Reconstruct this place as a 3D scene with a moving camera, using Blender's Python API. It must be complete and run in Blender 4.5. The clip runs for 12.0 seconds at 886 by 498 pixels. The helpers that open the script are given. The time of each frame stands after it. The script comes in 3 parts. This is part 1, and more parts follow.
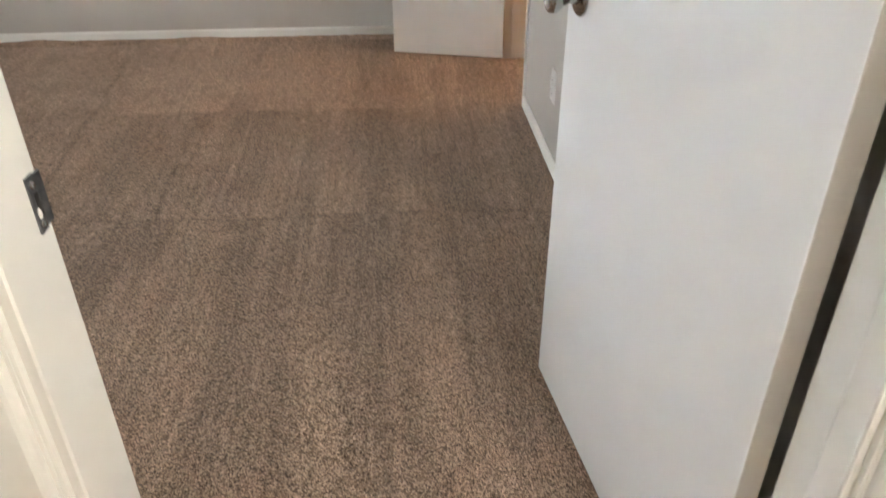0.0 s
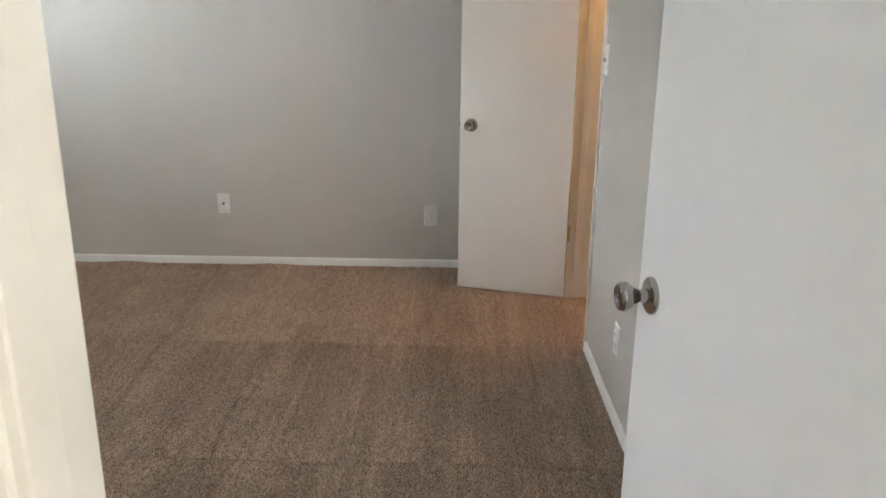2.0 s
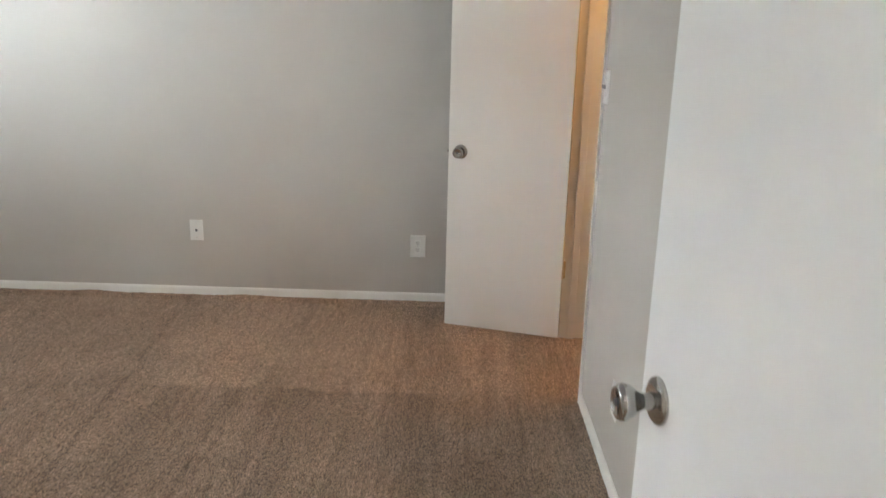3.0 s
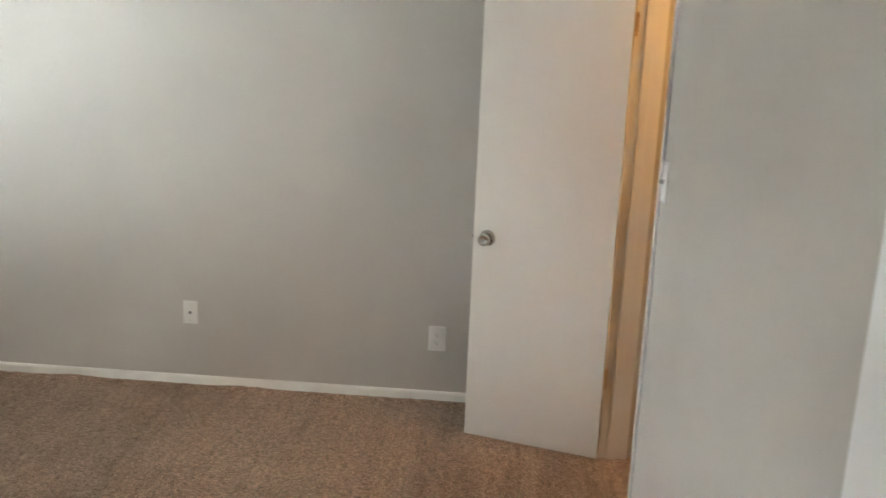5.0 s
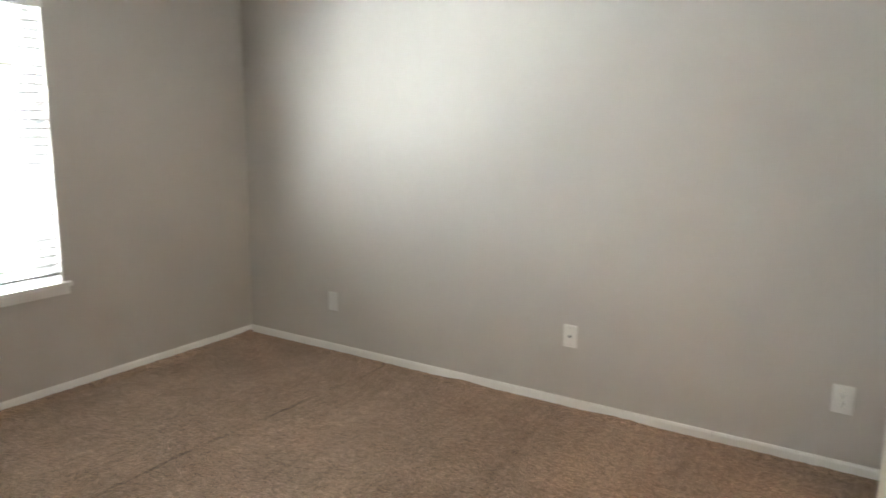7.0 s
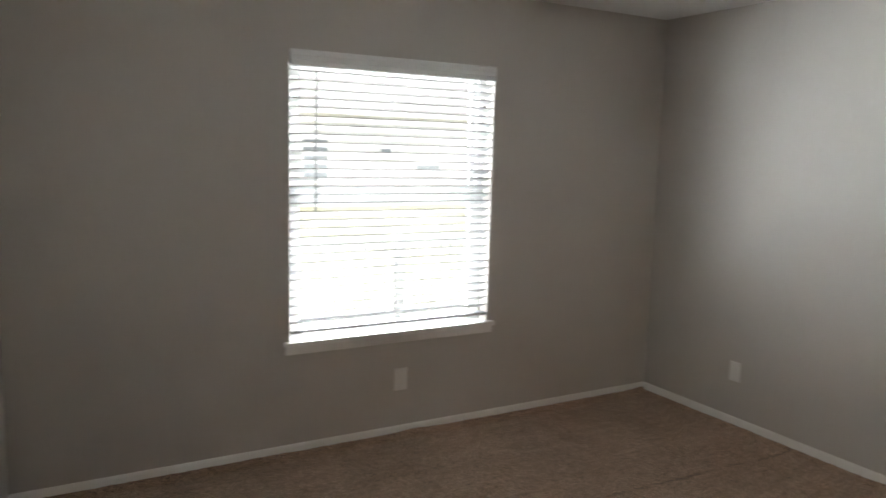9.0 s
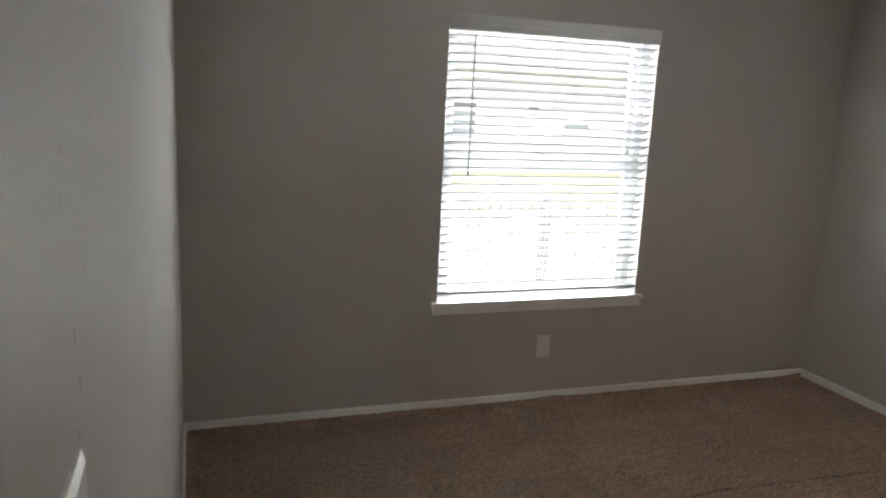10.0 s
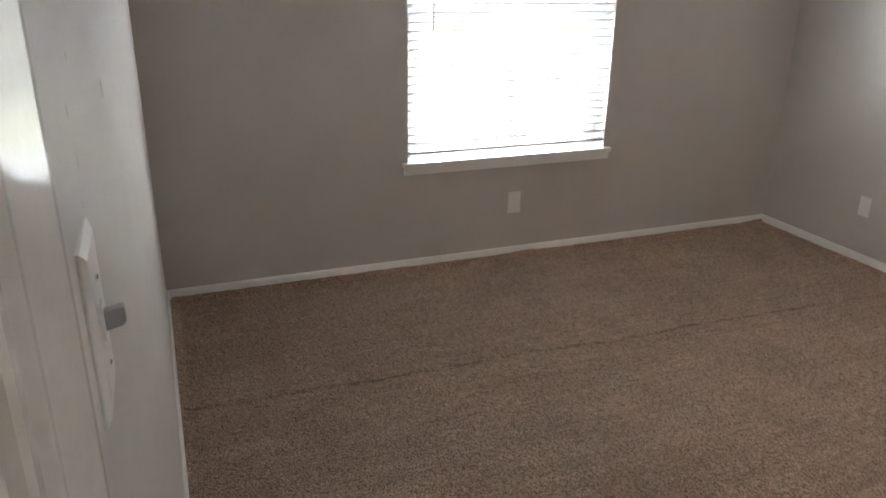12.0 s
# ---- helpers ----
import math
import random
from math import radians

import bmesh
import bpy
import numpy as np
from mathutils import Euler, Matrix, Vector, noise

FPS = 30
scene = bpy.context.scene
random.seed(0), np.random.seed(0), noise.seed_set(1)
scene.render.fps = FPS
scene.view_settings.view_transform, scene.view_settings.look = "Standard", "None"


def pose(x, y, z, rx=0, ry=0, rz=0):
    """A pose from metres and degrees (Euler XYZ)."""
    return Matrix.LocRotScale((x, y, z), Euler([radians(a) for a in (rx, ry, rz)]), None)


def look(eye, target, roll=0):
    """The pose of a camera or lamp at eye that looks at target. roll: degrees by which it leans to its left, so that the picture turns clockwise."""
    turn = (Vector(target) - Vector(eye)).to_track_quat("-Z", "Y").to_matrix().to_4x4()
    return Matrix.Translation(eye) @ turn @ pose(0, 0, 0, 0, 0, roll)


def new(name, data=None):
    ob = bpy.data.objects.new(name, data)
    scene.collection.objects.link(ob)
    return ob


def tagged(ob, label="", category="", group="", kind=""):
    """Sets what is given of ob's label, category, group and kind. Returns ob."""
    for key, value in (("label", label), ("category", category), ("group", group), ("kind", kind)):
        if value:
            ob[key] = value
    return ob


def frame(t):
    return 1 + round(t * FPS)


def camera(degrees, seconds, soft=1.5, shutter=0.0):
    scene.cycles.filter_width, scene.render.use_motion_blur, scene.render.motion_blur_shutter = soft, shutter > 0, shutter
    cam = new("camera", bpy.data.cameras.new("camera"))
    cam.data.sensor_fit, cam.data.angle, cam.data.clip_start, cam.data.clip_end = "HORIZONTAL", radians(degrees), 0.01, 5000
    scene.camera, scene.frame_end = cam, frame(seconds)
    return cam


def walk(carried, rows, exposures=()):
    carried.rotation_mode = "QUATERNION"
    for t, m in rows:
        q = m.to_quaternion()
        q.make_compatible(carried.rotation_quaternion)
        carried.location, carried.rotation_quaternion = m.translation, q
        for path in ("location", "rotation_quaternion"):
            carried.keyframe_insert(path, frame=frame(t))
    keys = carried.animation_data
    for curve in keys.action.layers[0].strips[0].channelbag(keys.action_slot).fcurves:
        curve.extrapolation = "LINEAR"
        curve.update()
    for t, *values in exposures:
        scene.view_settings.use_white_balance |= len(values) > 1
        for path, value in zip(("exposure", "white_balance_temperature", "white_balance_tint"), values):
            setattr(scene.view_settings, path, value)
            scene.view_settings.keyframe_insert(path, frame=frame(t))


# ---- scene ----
cam = camera(61.8, 12.0, shutter=0.5)
PATH = [
    (0, (0.458, -0.606, 1.211), (0.561, 1.091, 0.158), -0.3),
    (0.5, (0.45, -0.601, 1.234), (0.495, 1.172, 0.31), -0.0),
    (1, (0.445, -0.596, 1.265), (0.451, 1.252, 0.501), 0.0),
    (1.5, (0.441, -0.59, 1.313), (0.415, 1.312, 0.695), 0.3),
    (2, (0.435, -0.544, 1.342), (0.397, 1.378, 0.793), 0.6),
    (2.5, (0.482, -0.416, 1.353), (0.434, 1.511, 0.823), 1.1),
    (3, (0.494, -0.246, 1.367), (0.457, 1.686, 0.855), 1.4),
    (4.8, (0.538, 0.286, 1.477), (0.449, 2.241, 1.066), 2.3),
    (5, (0.531, 0.287, 1.477), (0.393, 2.242, 1.075), 2.3),
    (5.5, (0.505, 0.288, 1.473), (0.188, 2.225, 1.089), 2.4),
    (6, (0.477, 0.278, 1.454), (-0.079, 2.164, 1.088), 2.5),
    (6.5, (0.491, 0.321, 1.481), (-0.343, 2.098, 1.099), 2.0),
    (6.7, (0.463, 0.326, 1.494), (-0.46, 2.058, 1.11), 1.4),
    (8.3, (0.34, 0.17, 1.583), (-1.176, 1.442, 1.29), 1.5),
    (8.5, (0.313, 0.138, 1.61), (-1.261, 1.336, 1.316), 1.5),
    (9, (0.296, 0.108, 1.582), (-1.425, 1.09, 1.314), 1.5),
    (9.5, (0.266, 0.086, 1.596), (-1.555, 0.858, 1.297), 2.0),
    (10, (0.273, 0.069, 1.622), (-1.582, 0.703, 1.229), 2.7),
    (10.2, (0.270, 0.059, 1.615), (-1.588, 0.662, 1.187), 2.7),
    (10.5, (0.261, 0.044, 1.599), (-1.594, 0.618, 1.121), 2.3),
    (11, (0.305, 0.048, 1.591), (-1.528, 0.614, 1.024), 1.3),
    (11.5, (0.326, 0.052, 1.576), (-1.457, 0.676, 0.92), 0.7),
    (12, (0.327, 0.052, 1.566), (-1.41, 0.734, 0.847), 0.9),
]
EXPOSURES = [(0, 3.2, 6250, 8), (1, 3.15, 6250, 8), (1.5, 3.0, 6200, 7), (2, 2.95, 6200, 7), (3, 3.1, 6250, 7), (5, 2.95, 6500, 5), (6.7, 3.15, 6500, 6),
             (8.3, 2.3, 6450, 8), (9, 2.1, 6450, 9), (9.5, 2.05, 6350, 10), (10.5, 1.8, 6350, 12), (11, 1.75, 6450, 14), (12, 2.65, 6350, 12)]
walk(cam, [(t, look(eye, target, roll)) for t, eye, target, roll in PATH], EXPOSURES)

# ---- world, sun, lamps ----
world = bpy.data.worlds.new("world")
scene.world = world
world.use_nodes = True
sky = world.node_tree.nodes.new("ShaderNodeTexSky")
sky.sky_type = "NISHITA"
sky.sun_disc = False
sky.sun_elevation = radians(60)
sky.sun_rotation = radians(60)
sky.air_density, sky.dust_density = 1.0, 4.0
world.node_tree.links.new(sky.outputs["Color"], world.node_tree.nodes["Background"].inputs["Color"])
world.node_tree.nodes["Background"].inputs["Strength"].default_value = 0.08


def lamp(name, kind, energy, color, matrix, **settings):
    data = bpy.data.lights.new(name, kind)
    data.energy, data.color = energy, color
    ob = new(name, data)
    ob.matrix_world = matrix
    return ob, data


sun, sun_data = lamp("sun", "SUN", 3.0, (1.0, 0.96, 0.9), look((6, -9, 14), (0, 0, 0)))
sun_data.angle = radians(1.0)
# unseen area lamps added to stand in for outdoor light: up from the bright ground, level from both sides, and down from
# the sky
def fill_lamp(name, power, eye, target, wide, high):
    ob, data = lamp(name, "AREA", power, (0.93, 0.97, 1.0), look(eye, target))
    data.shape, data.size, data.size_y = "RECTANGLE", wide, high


fill_lamp("ground_fill_lamp", 170.0, (-4.6, -0.3, -0.10), (-4.6, -0.3, 3.0), 2.0, 4.4)
fill_lamp("side_fill_lamp", 125.0, (-5.4, -0.6, 1.7), (-3.2, 1.6, 1.4), 3.4, 3.2)
fill_lamp("north_fill_lamp", 230.0, (-5.3, 5.4, 1.7), (-3.2, 2.0, 1.4), 2.6, 3.0)
fill_lamp("sky_fill_lamp", 1550.0, (-9.0, 2.5, 4.05), (-3.3, 1.8, 1.5), 8.0, 2.6)
closet_light, closet_light_data = lamp("closet_bulb_light", "POINT", 1.9, (1.0, 0.48, 0.12), pose(1.75, 2.75, 2.12))
closet_light_data.shadow_soft_size = 0.06
hall_light, hall_light_data = lamp("hall_bulb_light", "POINT", 7.5, (1.0, 0.92, 0.82), pose(1.15, -0.95, 2.2))
hall_light_data.shadow_soft_size = 0.12

# ---- materials ----


def material(name, color, rough=0.5, metal=0.0):
    m = bpy.data.materials.new(name)
    m.use_nodes = True
    b = m.node_tree.nodes["Principled BSDF"]
    b.inputs["Base Color"].default_value = (*color, 1)
    b.inputs["Roughness"].default_value = rough
    b.inputs["Metallic"].default_value = metal
    return m, m.node_tree, b


def node(tree, kind, **values):
    n = tree.nodes.new(kind)
    for key, value in values.items():
        n.inputs[key].default_value = value
    return n


def coords(tree, scale=(1, 1, 1)):
    c = tree.nodes.new("ShaderNodeTexCoord")
    mp = tree.nodes.new("ShaderNodeMapping")
    mp.inputs["Scale"].default_value = scale
    tree.links.new(c.outputs["Object"], mp.inputs["Vector"])
    return mp.outputs["Vector"]


def ramp(tree, source, stops):
    r = tree.nodes.new("ShaderNodeValToRGB")
    while len(r.color_ramp.elements) < len(stops):
        r.color_ramp.elements.new(0.5)
    for e, (p, c) in zip(r.color_ramp.elements, stops):
        e.position, e.color = p, (*c, 1)
    tree.links.new(source, r.inputs["Fac"])
    return r.outputs["Color"]


def noise_out(tree, vec, scale, detail=3.0, rough=0.55):
    n = node(tree, "ShaderNodeTexNoise", Scale=scale, Detail=detail, Roughness=rough)
    tree.links.new(vec, n.inputs["Vector"])
    return n.outputs["Fac"]


def bump(tree, bsdf, height, strength, distance):
    b = node(tree, "ShaderNodeBump", Strength=strength, Distance=distance)
    tree.links.new(height, b.inputs["Height"])
    tree.links.new(b.outputs["Normal"], bsdf.inputs["Normal"])


def calc(tree, op, a, b=None, c=None):
    n = tree.nodes.new("ShaderNodeMath")
    n.operation = op
    for i, v in enumerate((a, b, c)):
        if v is None:
            continue
        if isinstance(v, (int, float)):
            n.inputs[i].default_value = v
        else:
            tree.links.new(v, n.inputs[i])
    return n.outputs[0]


def painted(name, color, rough, grain, depth, spread=0.04, marks=0.0):
    """Brushed or rolled paint: small relief, slight tone and gloss changes."""
    m, tree, b = material(name, color, rough)
    v = coords(tree)
    big = noise_out(tree, v, 1.7, 3)
    lo = tuple(c * (1 - spread) for c in color)
    hi = tuple(min(1, c * (1 + spread)) for c in color)
    tree.links.new(ramp(tree, big, [(0.3, lo), (0.7, hi)]), b.inputs["Base Color"])
    fine = noise_out(tree, v, grain, 2)
    if marks:
        drips = node(tree, "ShaderNodeTexVoronoi", Scale=26.0, Randomness=1.0)
        tree.links.new(coords(tree, (1, 1, 0.55)), drips.inputs["Vector"])
        pick = tree.nodes.new("ShaderNodeSeparateXYZ")
        tree.links.new(drips.outputs["Color"], pick.inputs[0])
        dome = calc(tree, "MAXIMUM", calc(tree, "SUBTRACT", 0.13, drips.outputs["Distance"]), 0.0)
        chosen = calc(tree, "GREATER_THAN", pick.outputs["X"], 0.62)
        fine = calc(tree, "ADD", fine, calc(tree, "MULTIPLY", calc(tree, "MULTIPLY", dome, chosen), marks * 9.0))
    bump(tree, b, fine, 0.5, depth)
    gl = node(tree, "ShaderNodeMapRange")
    tree.links.new(noise_out(tree, v, 5.0, 3), gl.inputs["Value"])
    gl.inputs["To Min"].default_value, gl.inputs["To Max"].default_value = rough - 0.06, rough + 0.06
    tree.links.new(gl.outputs[0], b.inputs["Roughness"])
    return m


WALL = painted("greige_wall_paint", (0.545, 0.513, 0.472), 0.55, 170, 0.0012, 0.03)
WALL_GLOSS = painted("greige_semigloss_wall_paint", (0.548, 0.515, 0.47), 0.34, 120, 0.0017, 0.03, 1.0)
CEIL = painted("white_ceiling_paint", (0.85, 0.845, 0.83), 0.9, 60, 0.004, 0.03)
TRIM = painted("white_trim_paint", (0.86, 0.85, 0.82), 0.34, 90, 0.0004, 0.03)
CREAM = painted("cream_frame_paint", (0.80, 0.785, 0.74), 0.16, 70, 0.0006, 0.03)
JAMB = painted("cream_satin_jamb_paint", (0.80, 0.785, 0.74), 0.42, 70, 0.0005, 0.03)
DOOR = painted("white_door_paint", (0.86, 0.865, 0.87), 0.36, 120, 0.0003, 0.02)
DOOR_WARM = painted("off_white_door_paint", (0.76, 0.75, 0.71), 0.40, 120, 0.0003, 0.02)
EDGE = painted("bare_door_edge", (0.62, 0.59, 0.54), 0.55, 60, 0.0004, 0.06)
PLASTIC, _, _ = material("white_plastic", (0.80, 0.79, 0.76), 0.28)
FARGLASS, _, _ = material("far_window_glass", (0.24, 0.26, 0.28), 0.2)
# near-black fill for slots and holes, in place of the shade inside
DARK, _, _ = material("dark_slot", (0.02, 0.018, 0.016), 0.6)
GREY, _, _ = material("grey_toggle_plastic", (0.42, 0.42, 0.42), 0.35)
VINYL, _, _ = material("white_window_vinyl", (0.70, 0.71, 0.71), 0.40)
CORD, _, _ = material("grey_blind_cord", (0.45, 0.45, 0.44), 0.7)
WAND, _, _ = material("clear_grey_wand", (0.30, 0.31, 0.32), 0.2)

STEEL, tree, b = material("satin_nickel", (0.42, 0.41, 0.40), 0.22, 1.0)
tree.links.new(ramp(tree, noise_out(tree, coords(tree), 40, 3), [(0.3, (0.10,) * 3), (0.75, (0.20,) * 3)]), b.inputs["Roughness"])
PLATE, tree, b = material("worn_grey_steel", (0.36, 0.37, 0.38), 0.42, 0.9)
tree.links.new(ramp(tree, noise_out(tree, coords(tree), 120, 3), [(0.35, (0.15, 0.155, 0.165)), (0.7, (0.25, 0.25, 0.25))]), b.inputs["Base Color"])
BRASS, tree, b = material("painted_hinge_metal", (0.55, 0.42, 0.24), 0.35, 0.6)

VALANCE = painted("white_valance_paint", (0.84, 0.84, 0.83), 0.4, 60, 0.0003, 0.02)
# white slats coloured mid-grey: shade against the bright window put in the colour
SLAT, tree, b = material("shaded_white_slat", (0.31, 0.31, 0.305), 0.42)
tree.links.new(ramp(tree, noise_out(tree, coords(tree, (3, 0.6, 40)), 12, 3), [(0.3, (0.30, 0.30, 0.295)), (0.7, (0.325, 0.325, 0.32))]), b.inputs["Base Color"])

GLASS, tree, b = material("window_glass", (0.95, 0.97, 0.97), 0.02)
b.inputs["Transmission Weight"].default_value = 1.0
b.inputs["IOR"].default_value = 1.45

# carpet: tufts, vacuum strokes and pressed seams
CARPET, tree, b = material("brown_cut_pile_carpet", (0.3, 0.22, 0.165), 0.95)
v = coords(tree)
sep = tree.nodes.new("ShaderNodeSeparateXYZ")
tree.links.new(v, sep.inputs[0])
X, Y = sep.outputs["X"], sep.outputs["Y"]
wob = calc(tree, "MULTIPLY", calc(tree, "SUBTRACT", noise_out(tree, v, 3.0, 3), 0.5), 0.10)
fuzz = calc(tree, "MULTIPLY", calc(tree, "SUBTRACT", noise_out(tree, v, 60.0, 2), 0.5), 0.05)
Xw = calc(tree, "ADD", X, calc(tree, "ADD", wob, fuzz))
Yw = calc(tree, "ADD", Y, calc(tree, "ADD", wob, fuzz))
vz = tree.nodes.new("ShaderNodeVectorMath")
vz.operation = "ADD"
warp = node(tree, "ShaderNodeTexNoise", Scale=55.0, Detail=2.0)
tree.links.new(v, warp.inputs["Vector"])
ws = tree.nodes.new("ShaderNodeVectorMath")
ws.operation = "SCALE"
tree.links.new(warp.outputs["Color"], ws.inputs[0])
ws.inputs["Scale"].default_value = 0.006
tree.links.new(v, vz.inputs[0])
tree.links.new(ws.outputs[0], vz.inputs[1])
tuft = node(tree, "ShaderNodeTexVoronoi", Scale=290.0, Randomness=1.0)
tree.links.new(vz.outputs[0], tuft.inputs["Vector"])
cell = tree.nodes.new("ShaderNodeSeparateXYZ")
tree.links.new(tuft.outputs["Color"], cell.inputs[0])
strand = noise_out(tree, v, 420, 3, 0.7)
mott = noise_out(tree, v, 60, 3, 0.65)
fine_strokes = noise_out(tree, coords(tree, (48, 2.2, 1)), 1.0, 3)
patch = noise_out(tree, coords(tree, (2.2, 3.2, 1)), 1.0, 4, 0.6)


def step(value, edge, soft):
    r = tree.nodes.new("ShaderNodeMapRange")
    r.interpolation_type = "SMOOTHSTEP"
    tree.links.new(value, r.inputs["Value"])
    r.inputs["From Min"].default_value, r.inputs["From Max"].default_value = edge - soft, edge + soft
    return r.outputs[0]


def seam(value, at, half):
    d = calc(tree, "ABSOLUTE", calc(tree, "SUBTRACT", value, at))
    return calc(tree, "SUBTRACT", 1.0, step(d, half, half * 0.8))


# three vacuum passes, laid different ways, meeting at y 1.58 and 2.56
band_b, band_a = step(Yw, 1.58, 0.012), step(Yw, 2.56, 0.012)
walked = calc(tree, "ADD", calc(tree, "MULTIPLY", step(Xw, -0.75, 0.3), 0.75), 0.25)
passes = calc(tree, "MULTIPLY", walked, calc(tree, "ADD", calc(tree, "MULTIPLY", band_b, 0.10), calc(tree, "MULTIPLY", band_a, 0.36)))
# the strokes of each pass fall in different places
stroke_vec = tree.nodes.new("ShaderNodeCombineXYZ")
tree.links.new(calc(tree, "ADD", calc(tree, "MULTIPLY", Xw, 6.2), calc(tree, "ADD", calc(tree, "MULTIPLY", band_b, 5.3), calc(tree, "MULTIPLY", band_a, 7.9))), stroke_vec.inputs["X"])
tree.links.new(calc(tree, "MULTIPLY", Y, 0.5), stroke_vec.inputs["Y"])
stroke_noise = noise_out(tree, stroke_vec.outputs[0], 1.0, 2)
S, F, P = step(stroke_noise, 0.5, 0.07), step(fine_strokes, 0.5, 0.17), step(patch, 0.5, 0.2)
S = calc(tree, "MULTIPLY", S, walked)
tone = calc(tree, "ADD", calc(tree, "MULTIPLY", S, 0.34), calc(tree, "MULTIPLY", F, 0.30))
tone = calc(tree, "ADD", tone, calc(tree, "MULTIPLY", P, 0.24))
tone = calc(tree, "ADD", calc(tree, "ADD", tone, passes), calc(tree, "MULTIPLY", calc(tree, "SUBTRACT", 1.0, walked), 0.42))
slant = calc(tree, "ADD", Xw, calc(tree, "MULTIPLY", Y, 0.095))
line_c = calc(tree, "MULTIPLY", seam(slant, -0.645, 0.007), calc(tree, "MULTIPLY", step(Y, 1.8, 0.1), 0.6))
line_d = seam(calc(tree, "SUBTRACT", Xw, calc(tree, "MULTIPLY", Y, 0.03)), -2.20, 0.007)
line_e = calc(tree, "MULTIPLY", seam(calc(tree, "ADD", Xw, calc(tree, "MULTIPLY", Y, 0.06)), -0.273, 0.007), calc(tree, "SUBTRACT", step(Y, 1.6, 0.05), step(Y, 2.2, 0.1)))
line_b = calc(tree, "MULTIPLY", seam(Yw, 1.58, 0.006), calc(tree, "SUBTRACT", step(X, -0.75, 0.2), step(X, 0.95, 0.2)))
seams = calc(tree, "MAXIMUM", calc(tree, "MAXIMUM", line_c, line_d), calc(tree, "MAXIMUM", line_e, calc(tree, "MULTIPLY", line_b, 0.6)))
broken = step(noise_out(tree, v, 7.0, 3), 0.46, 0.1)
seams = calc(tree, "MULTIPLY", seams, calc(tree, "ADD", calc(tree, "MULTIPLY", broken, 0.75), 0.15))
# tuft colour darkens towards the gaps: shade in the pile, put in colour
gap = calc(tree, "SUBTRACT", 1.0, calc(tree, "MULTIPLY", tuft.outputs["Distance"], 1.15))
speck = calc(tree, "ADD", calc(tree, "MULTIPLY", cell.outputs["X"], 0.28), calc(tree, "ADD", calc(tree, "MULTIPLY", gap, 0.42), calc(tree, "MULTIPLY", strand, 0.42)))
base = ramp(tree, speck, [(0.38, (0.090, 0.057, 0.038)), (0.58, (0.44, 0.302, 0.212)), (0.82, (0.88, 0.63, 0.46))])
mult = node(tree, "ShaderNodeMapRange")
tree.links.new(tone, mult.inputs["Value"])
mult.inputs["From Min"].default_value, mult.inputs["From Max"].default_value = 0.10, 0.98
mult.inputs["To Min"].default_value, mult.inputs["To Max"].default_value = 0.70, 1.28
mult.clamp = False
shade = calc(tree, "MULTIPLY", mult.outputs[0], calc(tree, "SUBTRACT", 1.0, calc(tree, "MULTIPLY", seams, 0.62)))
mix = tree.nodes.new("ShaderNodeVectorMath")
mix.operation = "SCALE"
tree.links.new(base, mix.inputs[0])
tree.links.new(shade, mix.inputs["Scale"])
tree.links.new(mix.outputs[0], b.inputs["Base Color"])
b.inputs["Sheen Weight"].default_value = 0.15
b.inputs["Sheen Roughness"].default_value = 0.6
b.inputs["Specular IOR Level"].default_value = 0.1
h = calc(tree, "SUBTRACT", calc(tree, "ADD", calc(tree, "MULTIPLY", mott, 0.8), calc(tree, "MULTIPLY", gap, 2.0)), calc(tree, "MULTIPLY", seams, 1.2))
bump(tree, b, h, 0.6, 0.004)

GRASS, tree, b = material("dry_grass", (0.2, 0.2, 0.12), 0.95)
tree.links.new(ramp(tree, noise_out(tree, coords(tree), 9, 5, 0.7), [(0.3, (0.15, 0.16, 0.10)), (0.7, (0.28, 0.26, 0.18))]), b.inputs["Base Color"])
RAILING = painted("dark_railing_paint", (0.10, 0.10, 0.11), 0.5, 60, 0.0005, 0.1)
SIDING = painted("pale_siding", (0.70, 0.69, 0.67), 0.7, 30, 0.002, 0.06)
ROOF = painted("grey_shingles", (0.16, 0.15, 0.15), 0.9, 40, 0.01, 0.15)
FIXTURE, tree, b = material("lit_lamp_glass", (0.9, 0.85, 0.75), 0.4)
b.inputs["Emission Color"].default_value = (1.0, 0.72, 0.42, 1)
b.inputs["Emission Strength"].default_value = 0.4

# ---- mesh helpers ----


def box(bm, x0, x1, y0, y1, z0, z1, bevel=0.0, segments=2):
    m = Matrix.LocRotScale(((x0 + x1) / 2, (y0 + y1) / 2, (z0 + z1) / 2), None, (x1 - x0, y1 - y0, z1 - z0))
    made = bmesh.ops.create_cube(bm, size=1.0, matrix=m)
    if bevel:
        edges = list({e for vert in made["verts"] for e in vert.link_edges})
        bmesh.ops.bevel(bm, geom=edges, offset=bevel, segments=segments, profile=0.7, affect="EDGES")


